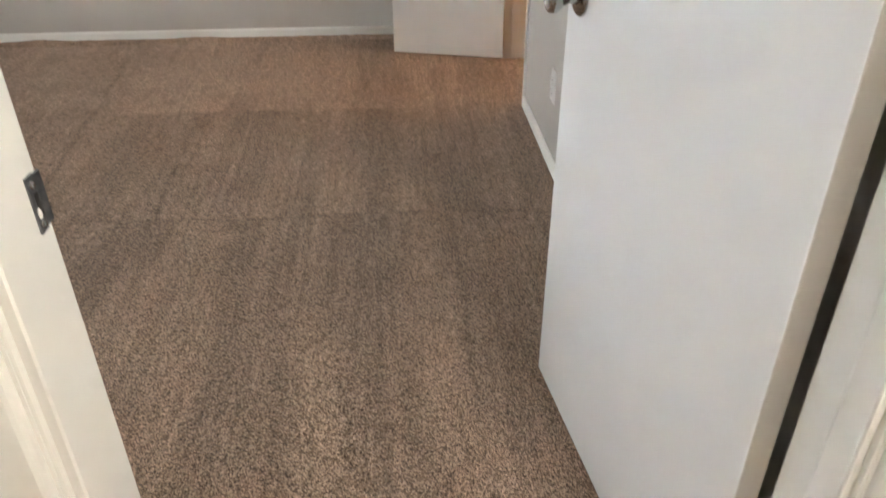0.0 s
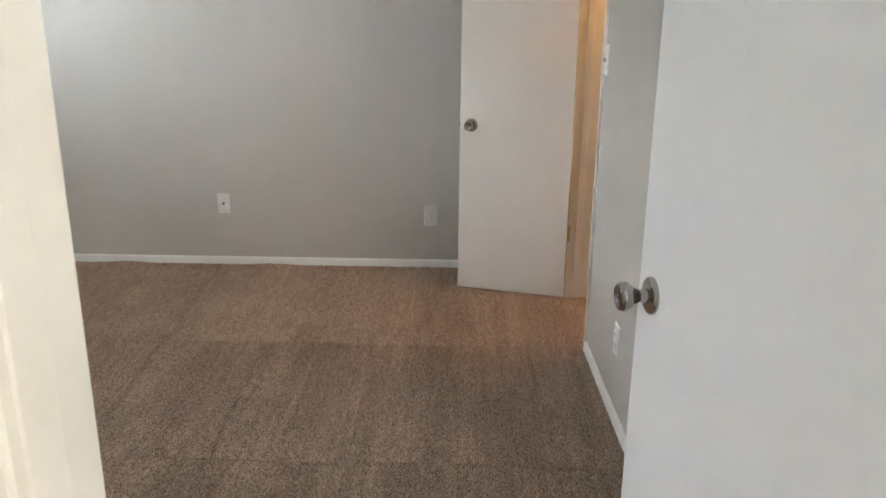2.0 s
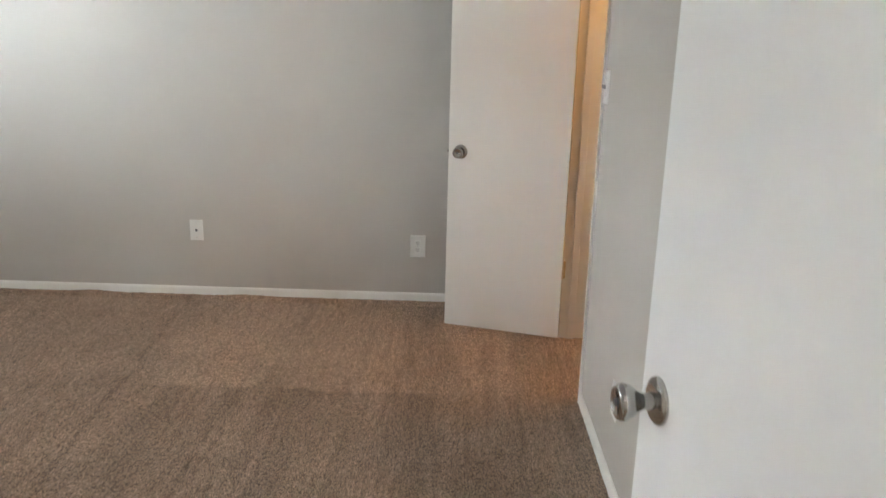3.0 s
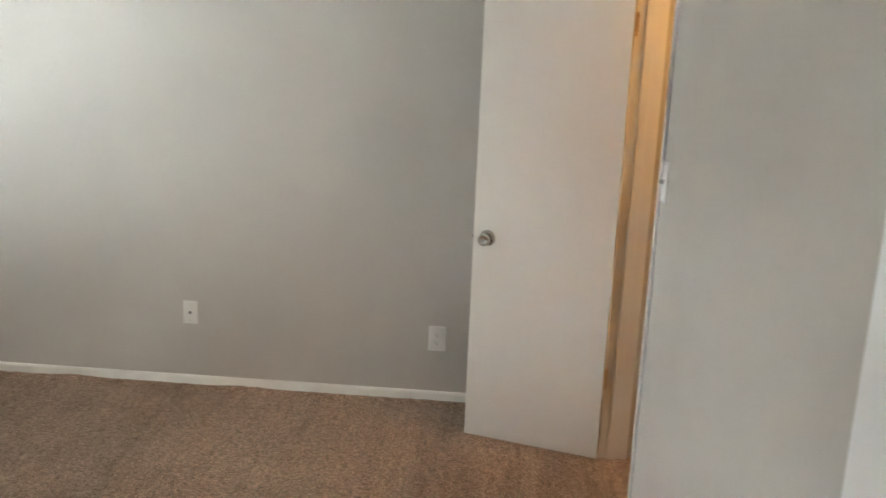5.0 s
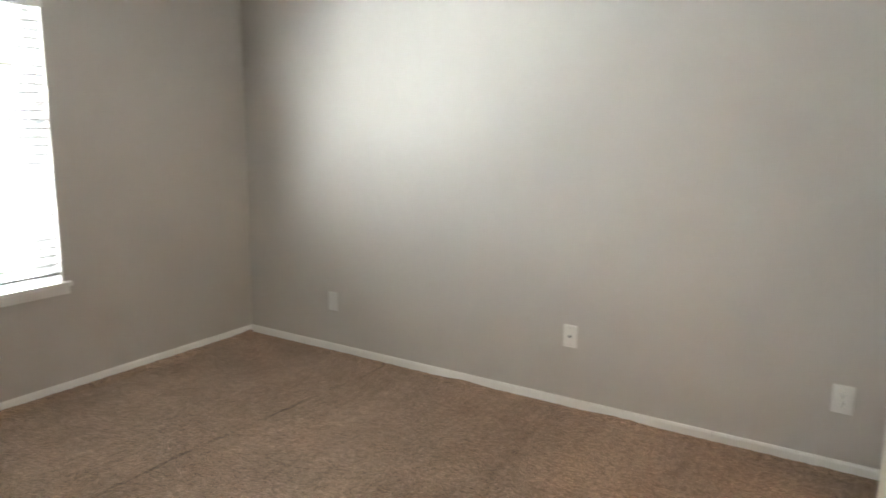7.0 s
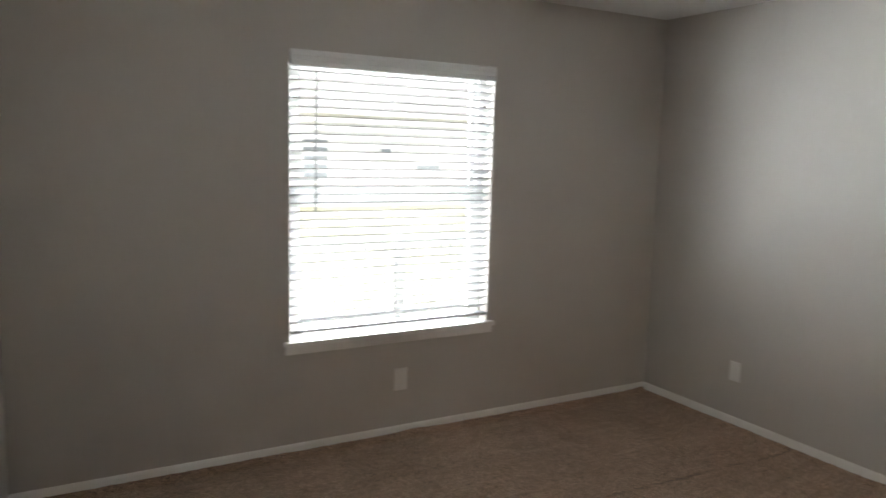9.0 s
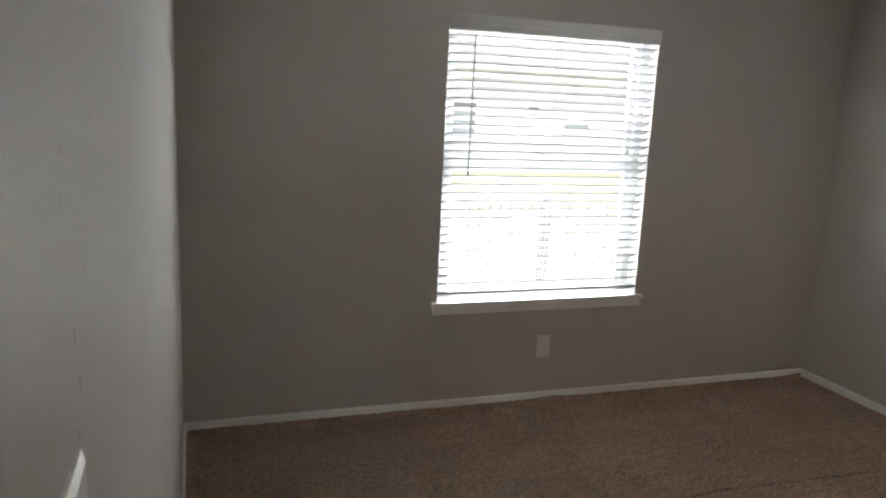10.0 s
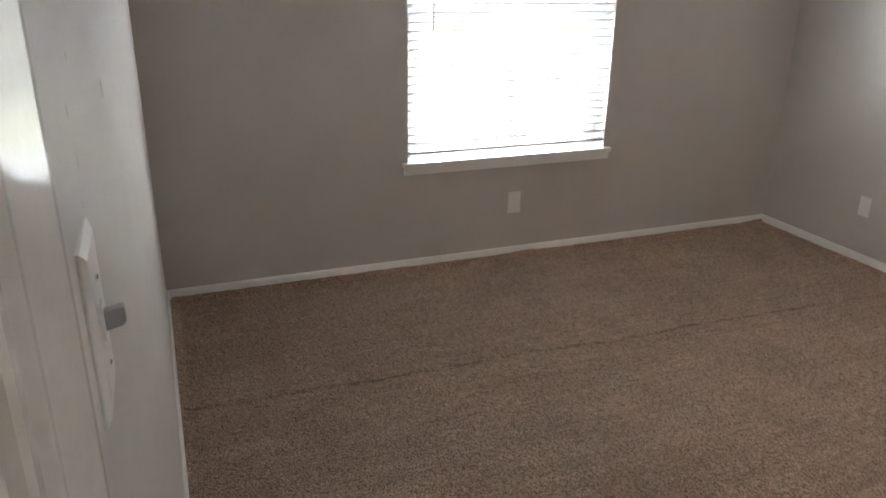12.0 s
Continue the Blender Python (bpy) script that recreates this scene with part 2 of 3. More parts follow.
def lathe(bm, profile, matrix=None, steps=28):
    """Turn (radius, height) pairs round the local z axis."""
    rings = []
    for r, z in profile:
        if r < 1e-6:
            rings.append([bm.verts.new((0, 0, z))])
        else:
            rings.append([bm.verts.new((r * math.cos(2 * math.pi * i / steps), r * math.sin(2 * math.pi * i / steps), z)) for i in range(steps)])
    verts = [w for ring in rings for w in ring]
    for a, c in zip(rings, rings[1:]):
        for i in range(steps):
            j = (i + 1) % steps
            if len(a) == 1 and len(c) == 1:
                continue
            if len(a) == 1:
                bm.faces.new((a[0], c[i], c[j]))
            elif len(c) == 1:
                bm.faces.new((a[i], a[j], c[0]))
            else:
                bm.faces.new((a[i], a[j], c[j], c[i]))
    for f in bm.faces:
        f.smooth = True
    if matrix:
        bmesh.ops.transform(bm, matrix=matrix, verts=verts)


def extrude_profile(bm, outline, axis, a, c):
    """A closed outline of (u, v) pairs drawn along x or y or z from a to c."""
    place = {"x": lambda u, w, t: (t, u, w), "y": lambda u, w, t: (u, t, w), "z": lambda u, w, t: (u, w, t)}[axis]
    one = [bm.verts.new(place(u, w, a)) for u, w in outline]
    two = [bm.verts.new(place(u, w, c)) for u, w in outline]
    n = len(outline)
    for i in range(n):
        bm.faces.new((one[i], one[(i + 1) % n], two[(i + 1) % n], two[i]))
    bm.faces.new(one[::-1])
    bm.faces.new(two)
    bmesh.ops.recalc_face_normals(bm, faces=bm.faces)


def mesh_of(name, bm, mat):
    bmesh.ops.recalc_face_normals(bm, faces=bm.faces)
    me = bpy.data.meshes.new(name)
    bm.to_mesh(me)
    bm.free()
    me.materials.append(mat)
    return me


def part(name, bm, mat, parent, label=""):
    ob = new(name, mesh_of(name, bm, mat))
    ob.parent = parent
    return tagged(ob, label)


def boxes(*rows, bevel=0.0):
    bm = bmesh.new()
    for r in rows:
        box(bm, *r, bevel=bevel)
    return bm


def structure(name, bm, mat, label, category):
    return tagged(new(name, mesh_of(name, bm, mat)), label, category, kind="structure")


def thing(name, matrix, label, category, group="", kind=""):
    ob = new(name)
    ob.empty_display_size = 0.1
    ob.matrix_world = matrix
    return tagged(ob, label, category, group, kind)


# ---- the plan ----
X0, X1, Y0, Y1, H = -3.21, 1.01, 0.0, 3.688, 2.422   # bedroom
T = 0.119                                             # wall thickness
DL, DR, DH = 0.138, 0.912, 2.052                      # entry opening
EN, EF, EH = 2.507, 3.243, 2.052                      # closet opening, in the wall x = X1
WA, WB, WS, WH = 1.240, 2.412, 0.600, 2.035           # window opening, in the wall x = X0
HX0, HX1, HY0 = -1.2, 2.0, -1.45                      # hall
CX1, CY0, CY1 = 2.5, 2.05, 3.688                      # closet
XO = X0 - 0.15                                        # outer face

structure("floor", boxes((X0 - 0.15, CX1 + T, HY0 - T, Y1 + T, -0.12, 0.0)), CARPET,
          "brown cut-pile carpet with vacuum tracks and pressed seams", "carpet")
structure("ceiling", boxes((X0 - 0.15, X1 + T, Y0 - T, Y1 + T, H, H + 0.12)), CEIL, "white textured flat ceiling", "ceiling")
structure("ceiling_hall", boxes((HX0, HX1, HY0, Y0 - T - 0.001, H, H + 0.1)), CEIL, "white ceiling of the hallway", "ceiling")
structure("ceiling_closet", boxes((X1 + T + 0.001, CX1, CY0, CY1, H, H + 0.1)), CEIL, "white ceiling of the closet", "ceiling")
structure("wall_north", boxes((XO, CX1 + T, Y1, Y1 + T, 0, H)), WALL, "greige painted wall opposite the entry door", "wall")
structure("wall_west", boxes((XO, X0, Y0 - T, WA, 0, H), (XO, X0, WB, Y1, 0, H), (XO, X0, WA, WB, 0, WS - 0.02), (XO, X0, WA, WB, WH, H)), WALL,
          "greige painted wall with the window opening", "wall")
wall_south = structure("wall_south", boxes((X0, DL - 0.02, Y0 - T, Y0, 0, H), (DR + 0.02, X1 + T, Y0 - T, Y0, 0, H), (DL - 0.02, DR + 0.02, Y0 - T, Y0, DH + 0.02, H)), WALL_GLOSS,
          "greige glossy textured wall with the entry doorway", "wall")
structure("wall_east", boxes((X1, X1 + T, Y0, EN - 0.018, 0, H), (X1, X1 + T, EF + 0.018, Y1, 0, H), (X1, X1 + T, EN - 0.018, EF + 0.018, EH + 0.018, H)), WALL,
          "greige painted wall with the closet doorway", "wall")
structure("wall_hall_back", boxes((HX0, HX1, HY0 - T, HY0, 0, H)), WALL, "plain greige hallway wall", "wall")
structure("wall_hall_west", boxes((HX0 - T, HX0, HY0, Y0 - T, 0, H)), WALL, "plain greige wall closing the hallway", "wall")
structure("wall_hall_east", boxes((HX1, HX1 + T, HY0, Y0 - T, 0, H), (X1 + T, HX1, Y0 - T, Y0, 0, H)), WALL, "plain greige wall closing the hallway end", "wall")
structure("wall_closet", boxes((CX1, CX1 + T, CY0, CY1, 0, H), (X1 + T, CX1, CY0 - T, CY0, 0, H), (X1 + T, CX1, EF + 0.03, CY1, 0, H)), WALL, "plain walls of the lit closet", "wall")

# baseboards with a rounded top
BH, BT = 0.068, 0.012


def base_profile(sign=1, at=0.0):
    pts = [(0, 0), (BT, 0), (BT, BH - 0.012), (BT * 0.75, BH - 0.004), (BT * 0.4, BH), (0, BH)]
    return [(at + sign * u, w) for u, w in pts]


def baseboard(name, axis, wall, sign, a, c):
    bm = bmesh.new()
    extrude_profile(bm, base_profile(sign, wall), axis, a, c)
    return structure(name, bm, TRIM, "narrow white painted wooden baseboard", "baseboard")


baseboard("baseboard_north", "x", Y1, -1, X0 + BT, X1 - BT)
baseboard("baseboard_west", "y", X0, 1, Y0, Y1)
baseboard("baseboard_south", "x", Y0, 1, X0 + BT, 0.039)
baseboard("baseboard_east", "y", X1, -1, Y0, EN - 0.026)
baseboard("baseboard_east_far", "y", X1, -1, EF + 0.03, Y1 - BT)


def carpet_lip(name, axis, wall, sign, a, c, seed, low=0.021):
    """Uneven pile standing against a baseboard."""
    rnd = random.Random(seed)
    bm = bmesh.new()
    n = int((c - a) / 0.02)
    rows = []
    for i in range(n + 1):
        t = a + (c - a) * i / n
        swell = max(0.0, noise.noise(Vector((t * 2.3, seed, 0)))) ** 2 * 0.03 + low
        hgt = swell + rnd.uniform(0, 0.004)
        row = []
        for u, w in ((BT - 0.001, hgt), (BT + 0.008, hgt * 0.9), (BT + 0.022, hgt * 0.4), (BT + 0.050, -0.001)):
            p = wall + sign * u
            row.append(bm.verts.new((t, p, w) if axis == "x" else (p, t, w)))
        rows.append(row)
    for r, s in zip(rows, rows[1:]):
        for k in range(3):
            bm.faces.new((r[k], r[k + 1], s[k + 1], s[k]))
    for f in bm.faces:
        f.smooth = True
    return structure(name, bm, CARPET, "uneven carpet pile against the baseboard", "carpet")


carpet_lip("carpet_edge_north", "x", Y1, -1, X0 + 0.02, X1 - 0.02, 3)
carpet_lip("carpet_edge_west", "y", X0, 1, Y0 + 0.02, Y1 - 0.02, 8, 0.029)
carpet_lip("carpet_edge_south", "x", Y0, 1, X0 + 0.02, 0.03, 5)
carpet_lip("carpet_edge_east", "y", X1, -1, Y0 + 0.02, EN - 0.03, 11)

# ---- entry door frame ----
frame_1 = thing("door_frame_1", pose(0, 0, 0), "cream painted wooden frame of the entry doorway", "door frame", kind="structure")
part("jamb", boxes((DL - 0.02, DL, -T - 0.001, 0.001, 0, DH), bevel=0.0015), JAMB, frame_1, "cream glossy jamb")
part("jamb", boxes((DR, DR + 0.02, -T - 0.001, 0.001, 0, DH), bevel=0.0015), JAMB, frame_1)
part("head_jamb", boxes((DL - 0.02, DR + 0.02, -T - 0.001, 0.001, DH, DH + 0.02), bevel=0.0015), JAMB, frame_1)
for x, s in ((DL, 1), (DR, -1)):
    bm = bmesh.new()
    extrude_profile(bm, [(x, -0.112), (x + s * 0.009, -0.112), (x + s * 0.011, -0.110), (x + s * 0.011, -0.069), (x + s * 0.009, -0.066), (x + s * 0.003, -0.055), (x, -0.053)], "z", 0, DH - 0.011)
    part("door_stop", bm, JAMB, frame_1)
part("door_stop", boxes((DL, DR, -0.112, -0.044, DH - 0.011, DH), bevel=0.003), JAMB, frame_1)


def casing_upright(x, wall, side, inward, pts, name="casing", top=2.1, mat=JAMB):
    """Moulded casing. side: +1 room, -1 hall; inward: direction away from the opening; pts: outline from the opening outwards."""
    bm = bmesh.new()
    extrude_profile(bm, [(x + inward * u, wall + side * w) for u, w in pts], "z", 0, top)
    return part(name, bm, mat, frame_1)


# bead, steep step and a long sloping face
SLOPED = [(0, 0), (0, 0.006), (0.003, 0.0080), (0.006, 0.0080), (0.008, 0.0065), (0.018, 0.0065), (0.024, 0.0106), (0.028, 0.0108), (0.064, 0.0172), (0.069, 0.0175), (0.073, 0.012), (0.074, 0)]
# shadow gap, rounded inner edge and a flat face
ROUNDED = [(0, 0), (0, 0.002), (0.004, 0.002), (0.004, 0.010), (0.006, 0.0135), (0.010, 0.0155), (0.060, 0.0155), (0.063, 0.013), (0.064, 0)]
casing_upright(DL - 0.012, Y0, 1, -1, SLOPED, mat=CREAM)
casing_upright(DL - 0.004, Y0 - T, -1, -1, ROUNDED)
casing_upright(DR + 0.004, Y0 - T, -1, 1, ROUNDED)
part("casing", boxes((DR + 0.008, DR + 0.07, 0, 0.011, 0, 2.1), bevel=0.002), JAMB, frame_1)
part("head_casing", boxes((DL - 0.10, DR + 0.07, 0, 0.011, 2.102, 2.16), bevel=0.002), JAMB, frame_1)
part("head_casing", boxes((DL - 0.10, DR + 0.10, -T - 0.011, -T, 2.102, 2.16), bevel=0.002), JAMB, frame_1)
# beads of dried paint on the glossy wall and casing
def paint_drip(x, y, z, r, long, mat, parent):
    bm = bmesh.new()
    bmesh.ops.create_icosphere(bm, subdivisions=1, radius=1.0)
    for v in bm.verts:
        drop = 1.0 + 0.25 * max(0.0, -v.co.z)
        v.co = Vector((x + v.co.x * r * drop, y + v.co.y * r * 0.4, z + v.co.z * long))
    for f in bm.faces:
        f.smooth = True
    part("paint_drip", bm, mat, parent)


paint_drip(0.072, 0.0138, 1.487, 0.0018, 0.0032, CREAM, frame_1)
paint_drip(0.072, 0.0138, 1.521, 0.0016, 0.0036, CREAM, frame_1)
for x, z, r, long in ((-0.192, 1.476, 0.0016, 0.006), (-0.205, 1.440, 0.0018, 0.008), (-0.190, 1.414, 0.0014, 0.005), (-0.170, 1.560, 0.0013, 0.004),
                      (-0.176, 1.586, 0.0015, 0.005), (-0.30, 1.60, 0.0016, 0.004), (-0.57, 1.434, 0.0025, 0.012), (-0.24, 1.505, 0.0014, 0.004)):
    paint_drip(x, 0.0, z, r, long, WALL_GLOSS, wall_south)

# strike plate with a square hole, two screws and a curved lip
SZ = 0.906
strike = part("strike_plate", boxes((DL, DL + 0.002, -0.0225, -0.0165, SZ - 0.027, SZ + 0.027), (DL, DL + 0.002, -0.008, 0.0045, SZ - 0.025, SZ + 0.025),
                                    (DL, DL + 0.002, -0.0165, -0.008, SZ + 0.010, SZ + 0.027), (DL, DL + 0.002, -0.0165, -0.008, SZ - 0.027, SZ - 0.014), bevel=0.0004),
              PLATE, frame_1, "worn grey steel strike plate with cream paint on it")
part("latch_hole", boxes((DL - 0.001, DL + 0.0008, -0.0165, -0.008, SZ - 0.014, SZ + 0.010)), DARK, strike)
for dz in (-0.020, 0.018):
    bm = bmesh.new()
    lathe(bm, [(0, 0.0018), (0.003, 0.0016), (0.0042, 0)], pose(DL + 0.002, -0.0145, SZ + dz, 0, 90, 0), 14)
    part("screw", bm, STEEL, strike)
bm = bmesh.new()
bmesh.ops.create_icosphere(bm, subdivisions=2, radius=1.0, matrix=Matrix.Translation((DL + 0.001, -0.0165, SZ - 0.009)) @ Matrix.Diagonal((0.003, 0.0035, 0.006, 1)))
for v in bm.verts:
    v.co += v.co.normalized() * 0.0012 * noise.noise(v.co * 300)
part("paint_blob", bm, CREAM, strike, "dried cream paint")


def knob_set(parent, x, z, y, out):
    """A round passage knob on a rose: out is +1 or -1 along the leaf's local y."""
    turn = pose(x, y, z, -90 * out, 0, 0)
    bm = bmesh.new()
    lathe(bm, [(0.0, 0.0), (0.034, 0.0), (0.0345, 0.002), (0.033, 0.006), (0.028, 0.009), (0.020, 0.0105), (0.0, 0.0105)], turn, 36)
    rose = part("rose", bm, STEEL, parent, "satin nickel round rose")
    bm = bmesh.new()
    lathe(bm, [(0.013, 0.010), (0.0125, 0.016), (0.0115, 0.022), (0.0120, 0.026), (0.016, 0.032), (0.022, 0.040), (0.0258, 0.048), (0.0265, 0.053),
               (0.0255, 0.058), (0.0230, 0.0615), (0.0185, 0.0635), (0.0175, 0.0620), (0.0, 0.0615)], turn, 36)
    knob = part("door_knob", bm, STEEL, parent, "satin nickel tulip door knob")
    bm = bmesh.new()
    lathe(bm, [(0.0, 0.0640), (0.0045, 0.0638), (0.006, 0.0615)], turn, 18)
    part("turn_button", bm, PLATE, knob)
    return rose, knob


def door_leaf(name, matrix, width, mat, label, knob_z, hinge_heights):
    d = thing(name, matrix, label, "door", kind="structure")
    part("leaf", boxes((0, width, -0.035, 0, 0.012, 2.040), bevel=0.0015), mat, d)
    part("hinge_edge", boxes((-0.0012, 0.0002, -0.0338, -0.0012, 0.020, 2.038)), EDGE, d, "unpainted beige edge")
    part("latch_plate", boxes((width - 0.0004, width + 0.0012, -0.030, -0.005, knob_z - 0.028, knob_z + 0.028), bevel=0.0003), PLATE, d, "grey steel latch plate")
    bm = bmesh.new()
    extrude_profile(bm, [(width, -0.023), (width + 0.010, -0.022), (width + 0.011, -0.018), (width, -0.012)], "z", knob_z - 0.007, knob_z + 0.007)
    part("latch_bolt", bm, STEEL, d)
    knob_set(d, width - 0.062, knob_z, 0.0, 1)
    knob_set(d, width - 0.062, knob_z, -0.035, -1)
    for z in hinge_heights:
        bm = bmesh.new()
        for k in range(5):
            lathe(bm, [(0, 0.0), (0.0062, 0.0), (0.0062, 0.0172), (0, 0.0172)], Matrix.Translation((-0.006, -0.042, z - 0.044 + k * 0.0177)), 14)
        hinge = part("hinge", bm, BRASS, d, "painted butt hinge")
        part("hinge_leaf", boxes((-0.0032, -0.0012, -0.040, -0.004, z - 0.044, z + 0.044), bevel=0.0004), BRASS, hinge)
    return d


door_leaf("door_1", pose(0.871, 0.014, 0, 0, 0, 97.4), 0.757, DOOR, "white flush entry door standing open into the room", 0.906, (0.25, 1.80))

# ---- closet door and frame ----
frame_2 = thing("door_frame_2", pose(0, 0, 0), "white frame of the closet doorway lit from inside", "door frame", kind="structure")
part("jamb", boxes((X1 - 0.002, X1 + T + 0.002, EN - 0.018, EN, 0, EH), bevel=0.0015), TRIM, frame_2)
part("jamb", boxes((X1 - 0.002, X1 + T + 0.002, EF, EF + 0.018, 0, EH), bevel=0.0015), TRIM, frame_2)
part("head_jamb", boxes((X1 - 0.002, X1 + T + 0.002, EN - 0.018, EF + 0.018, EH, EH + 0.018), bevel=0.0015), TRIM, frame_2)
for a, c in ((EN, EN + 0.011), (EF - 0.011, EF)):
    part("door_stop", boxes((X1 + 0.045, X1 + 0.080, a, c, 0, EH - 0.011), bevel=0.003), TRIM, frame_2)
part("door_stop", boxes((X1 + 0.045, X1 + 0.080, EN, EF, EH - 0.011, EH), bevel=0.003), TRIM, frame_2)
for x, s in ((X1, -1), (X1 + T, 1)):
    lo, hi = sorted((x, x + s * 0.010))
    part("casing", boxes((lo, hi, EN - 0.025, EN - 0.004, 0, EH + 0.03), bevel=0.002), TRIM, frame_2)
    part("casing", boxes((lo, hi, EF + 0.004, EF + 0.028, 0, EH + 0.03), bevel=0.002), TRIM, frame_2)
    part("head_casing", boxes((lo, hi, EN - 0.025, EF + 0.028, EH + 0.032, EH + 0.056), bevel=0.002), TRIM, frame_2)
strike_2 = part("strike_plate", boxes((X1 + 0.006, X1 + 0.034, EN - 0.0005, EN + 0.0018, 0.875, 0.945), bevel=0.0004), PLATE, frame_2, "grey steel strike plate")
door_leaf("door_2", pose(1.006, 3.206, 0, 0, 0, 164.1), 0.588, DOOR_WARM, "off-white flush closet door standing wide open", 0.905, (0.355, 1.775))

# ---- wall plates ----


def plate_body(bm, w, h, d=0.0055):
    """A cover plate that slopes in towards its face."""
    rings = [(0.0, 0.0), (0.0, 0.0016), (0.0006, 0.0026), (0.0050, d - 0.0006), (0.0064, d)]
    loops = [[bm.verts.new((sx * (w / 2 - inset), -out, sz * (h / 2 - inset))) for sx, sz in ((-1, -1), (1, -1), (1, 1), (-1, 1))] for inset, out in rings]
    for a, c in zip(loops, loops[1:]):
        for k in range(4):
            bm.faces.new((a[k], a[(k + 1) % 4], c[(k + 1) % 4], c[k]))
    bm.faces.new(loops[-1])
    bm.faces.new(loops[0][::-1])


def screw_at(parent, z, d=0.0055):
    bm = bmesh.new()
    lathe(bm, [(0, 0.0012), (0.0022, 0.001), (0.0032, 0)], pose(0, -d, z, 90, 0, 0), 12)
    part("screw", bm, PLASTIC, parent)
    part("screw_slot", boxes((-0.0024, 0.0024, -d - 0.0015, -d - 0.0010, z - 0.0004, z + 0.0004)), DARK, parent)


def wall_plate(name, matrix, label, category, kind, w=0.072, h=0.116):
    """Faces local -y."""
    t = thing(name, matrix, label, category, "wall plates")
    bm = bmesh.new()
    plate_body(bm, w, h)
    part("cover_plate", bm, PLASTIC, t)
    if kind == "outlet":
        for dz in (0.0195, -0.0195):
            bm = bmesh.new()
            box(bm, -0.0165, 0.0165, -0.0078, -0.0045, dz - 0.0145, dz + 0.0145, bevel=0.006, segments=3)
            r = part("receptacle", bm, PLASTIC, t)
            for dx, s in ((-0.0063, 0.0040), (0.0063, 0.0033)):
                part("slot", boxes((dx - 0.0010, dx + 0.0010, -0.0084, -0.0070, dz + 0.004 - s, dz + 0.004 + s)), DARK, r)
            bm = bmesh.new()
            lathe(bm, [(0, 0.0004), (0.0024, 0.0004), (0.0024, -0.001)], pose(0, -0.0080, dz - 0.0075, 90, 0, 0), 12)
            part("ground_hole", bm, DARK, r)
        screw_at(t, 0.0)
    elif kind == "coax":
        bm = bmesh.new()
        lathe(bm, [(0.0, 0.011), (0.0028, 0.011), (0.0032, 0.009), (0.0046, 0.009), (0.0052, 0.003), (0.0075, 0.003), (0.0075, 0.0)], pose(0, -0.0052, 0, 90, 0, 0), 12)
        part("coax_jack", bm, PLATE, t, "small grey metal jack")
        screw_at(t, 0.041)
        screw_at(t, -0.041)
    elif kind == "switch":
        part("toggle_bezel", boxes((-0.0055, 0.0055, -0.0070, -0.0045, -0.0125, 0.0125), bevel=0.0008), PLASTIC, t)
        bm = bmesh.new()
        pts = [(-0.006, -0.0065), (-0.0175, -0.0035), (-0.0195, -0.001), (-0.0195, 0.0075), (-0.018, 0.009), (-0.006, 0.0065)]
        extrude_profile(bm, pts, "x", -0.0038, 0.0038)
        part("toggle", bm, GREY if name == "light_switch" else PLASTIC, t, "grey toggle lever")
        screw_at(t, 0.030)
        screw_at(t, -0.030)
    else:
        bm = bmesh.new()
        box(bm, -0.0165, 0.0165, -0.0072, -0.0045, -0.0335, 0.0335, bevel=0.0015)
        part("insert", bm, PLASTIC, t)
        screw_at(t, 0.048)
        screw_at(t, -0.048)
    return t


wall_plate("coax_outlet", pose(-0.941, Y1, 0.392), "white cable jack plate on the greige wall", "cable outlet", "coax")
wall_plate("wall_outlet", pose(0.280, Y1, 0.336), "white duplex power outlet near the closet door", "outlet", "outlet", 0.084, 0.124)
wall_plate("wall_outlet", pose(-2.496, Y1, 0.336), "plain white wall plate near the room corner", "wall plate", "blank")
wall_plate("wall_outlet", pose(X0, 1.863, 0.330, 0, 0, 90), "plain white wall plate below the window", "wall plate", "blank", 0.078, 0.124)
wall_plate("wall_outlet", pose(X1, 1.915, 0.312, 0, 0, -90), "white power outlet behind the entry door", "outlet", "outlet")
wall_plate("light_switch", pose(X1, 2.444, 1.263, 0, 0, -90), "white toggle light switch beside the closet doorway", "light switch", "switch")
wall_plate("light_switch", pose(-0.143, Y0, 1.352, 0, 0, 180), "white toggle light switch beside the entry door", "light switch", "switch")

# ---- window ----
window_1 = thing("window_1", pose(X0, (WA + WB) / 2, WS), "white single-hung vinyl window behind a blind", "window", kind="structure")
HW, HT = (WB - WA) / 2, WH - WS
XF = -0.125
part("window_frame", boxes((XF - 0.02, XF + 0.035, -HW, -HW + 0.045, 0, HT), (XF - 0.02, XF + 0.035, HW - 0.045, HW, 0, HT),
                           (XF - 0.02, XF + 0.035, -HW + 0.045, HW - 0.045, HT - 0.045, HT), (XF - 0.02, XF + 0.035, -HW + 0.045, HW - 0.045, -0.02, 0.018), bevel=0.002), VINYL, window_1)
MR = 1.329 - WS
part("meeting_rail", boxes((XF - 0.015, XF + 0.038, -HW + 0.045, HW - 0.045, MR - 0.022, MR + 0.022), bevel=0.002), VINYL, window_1)
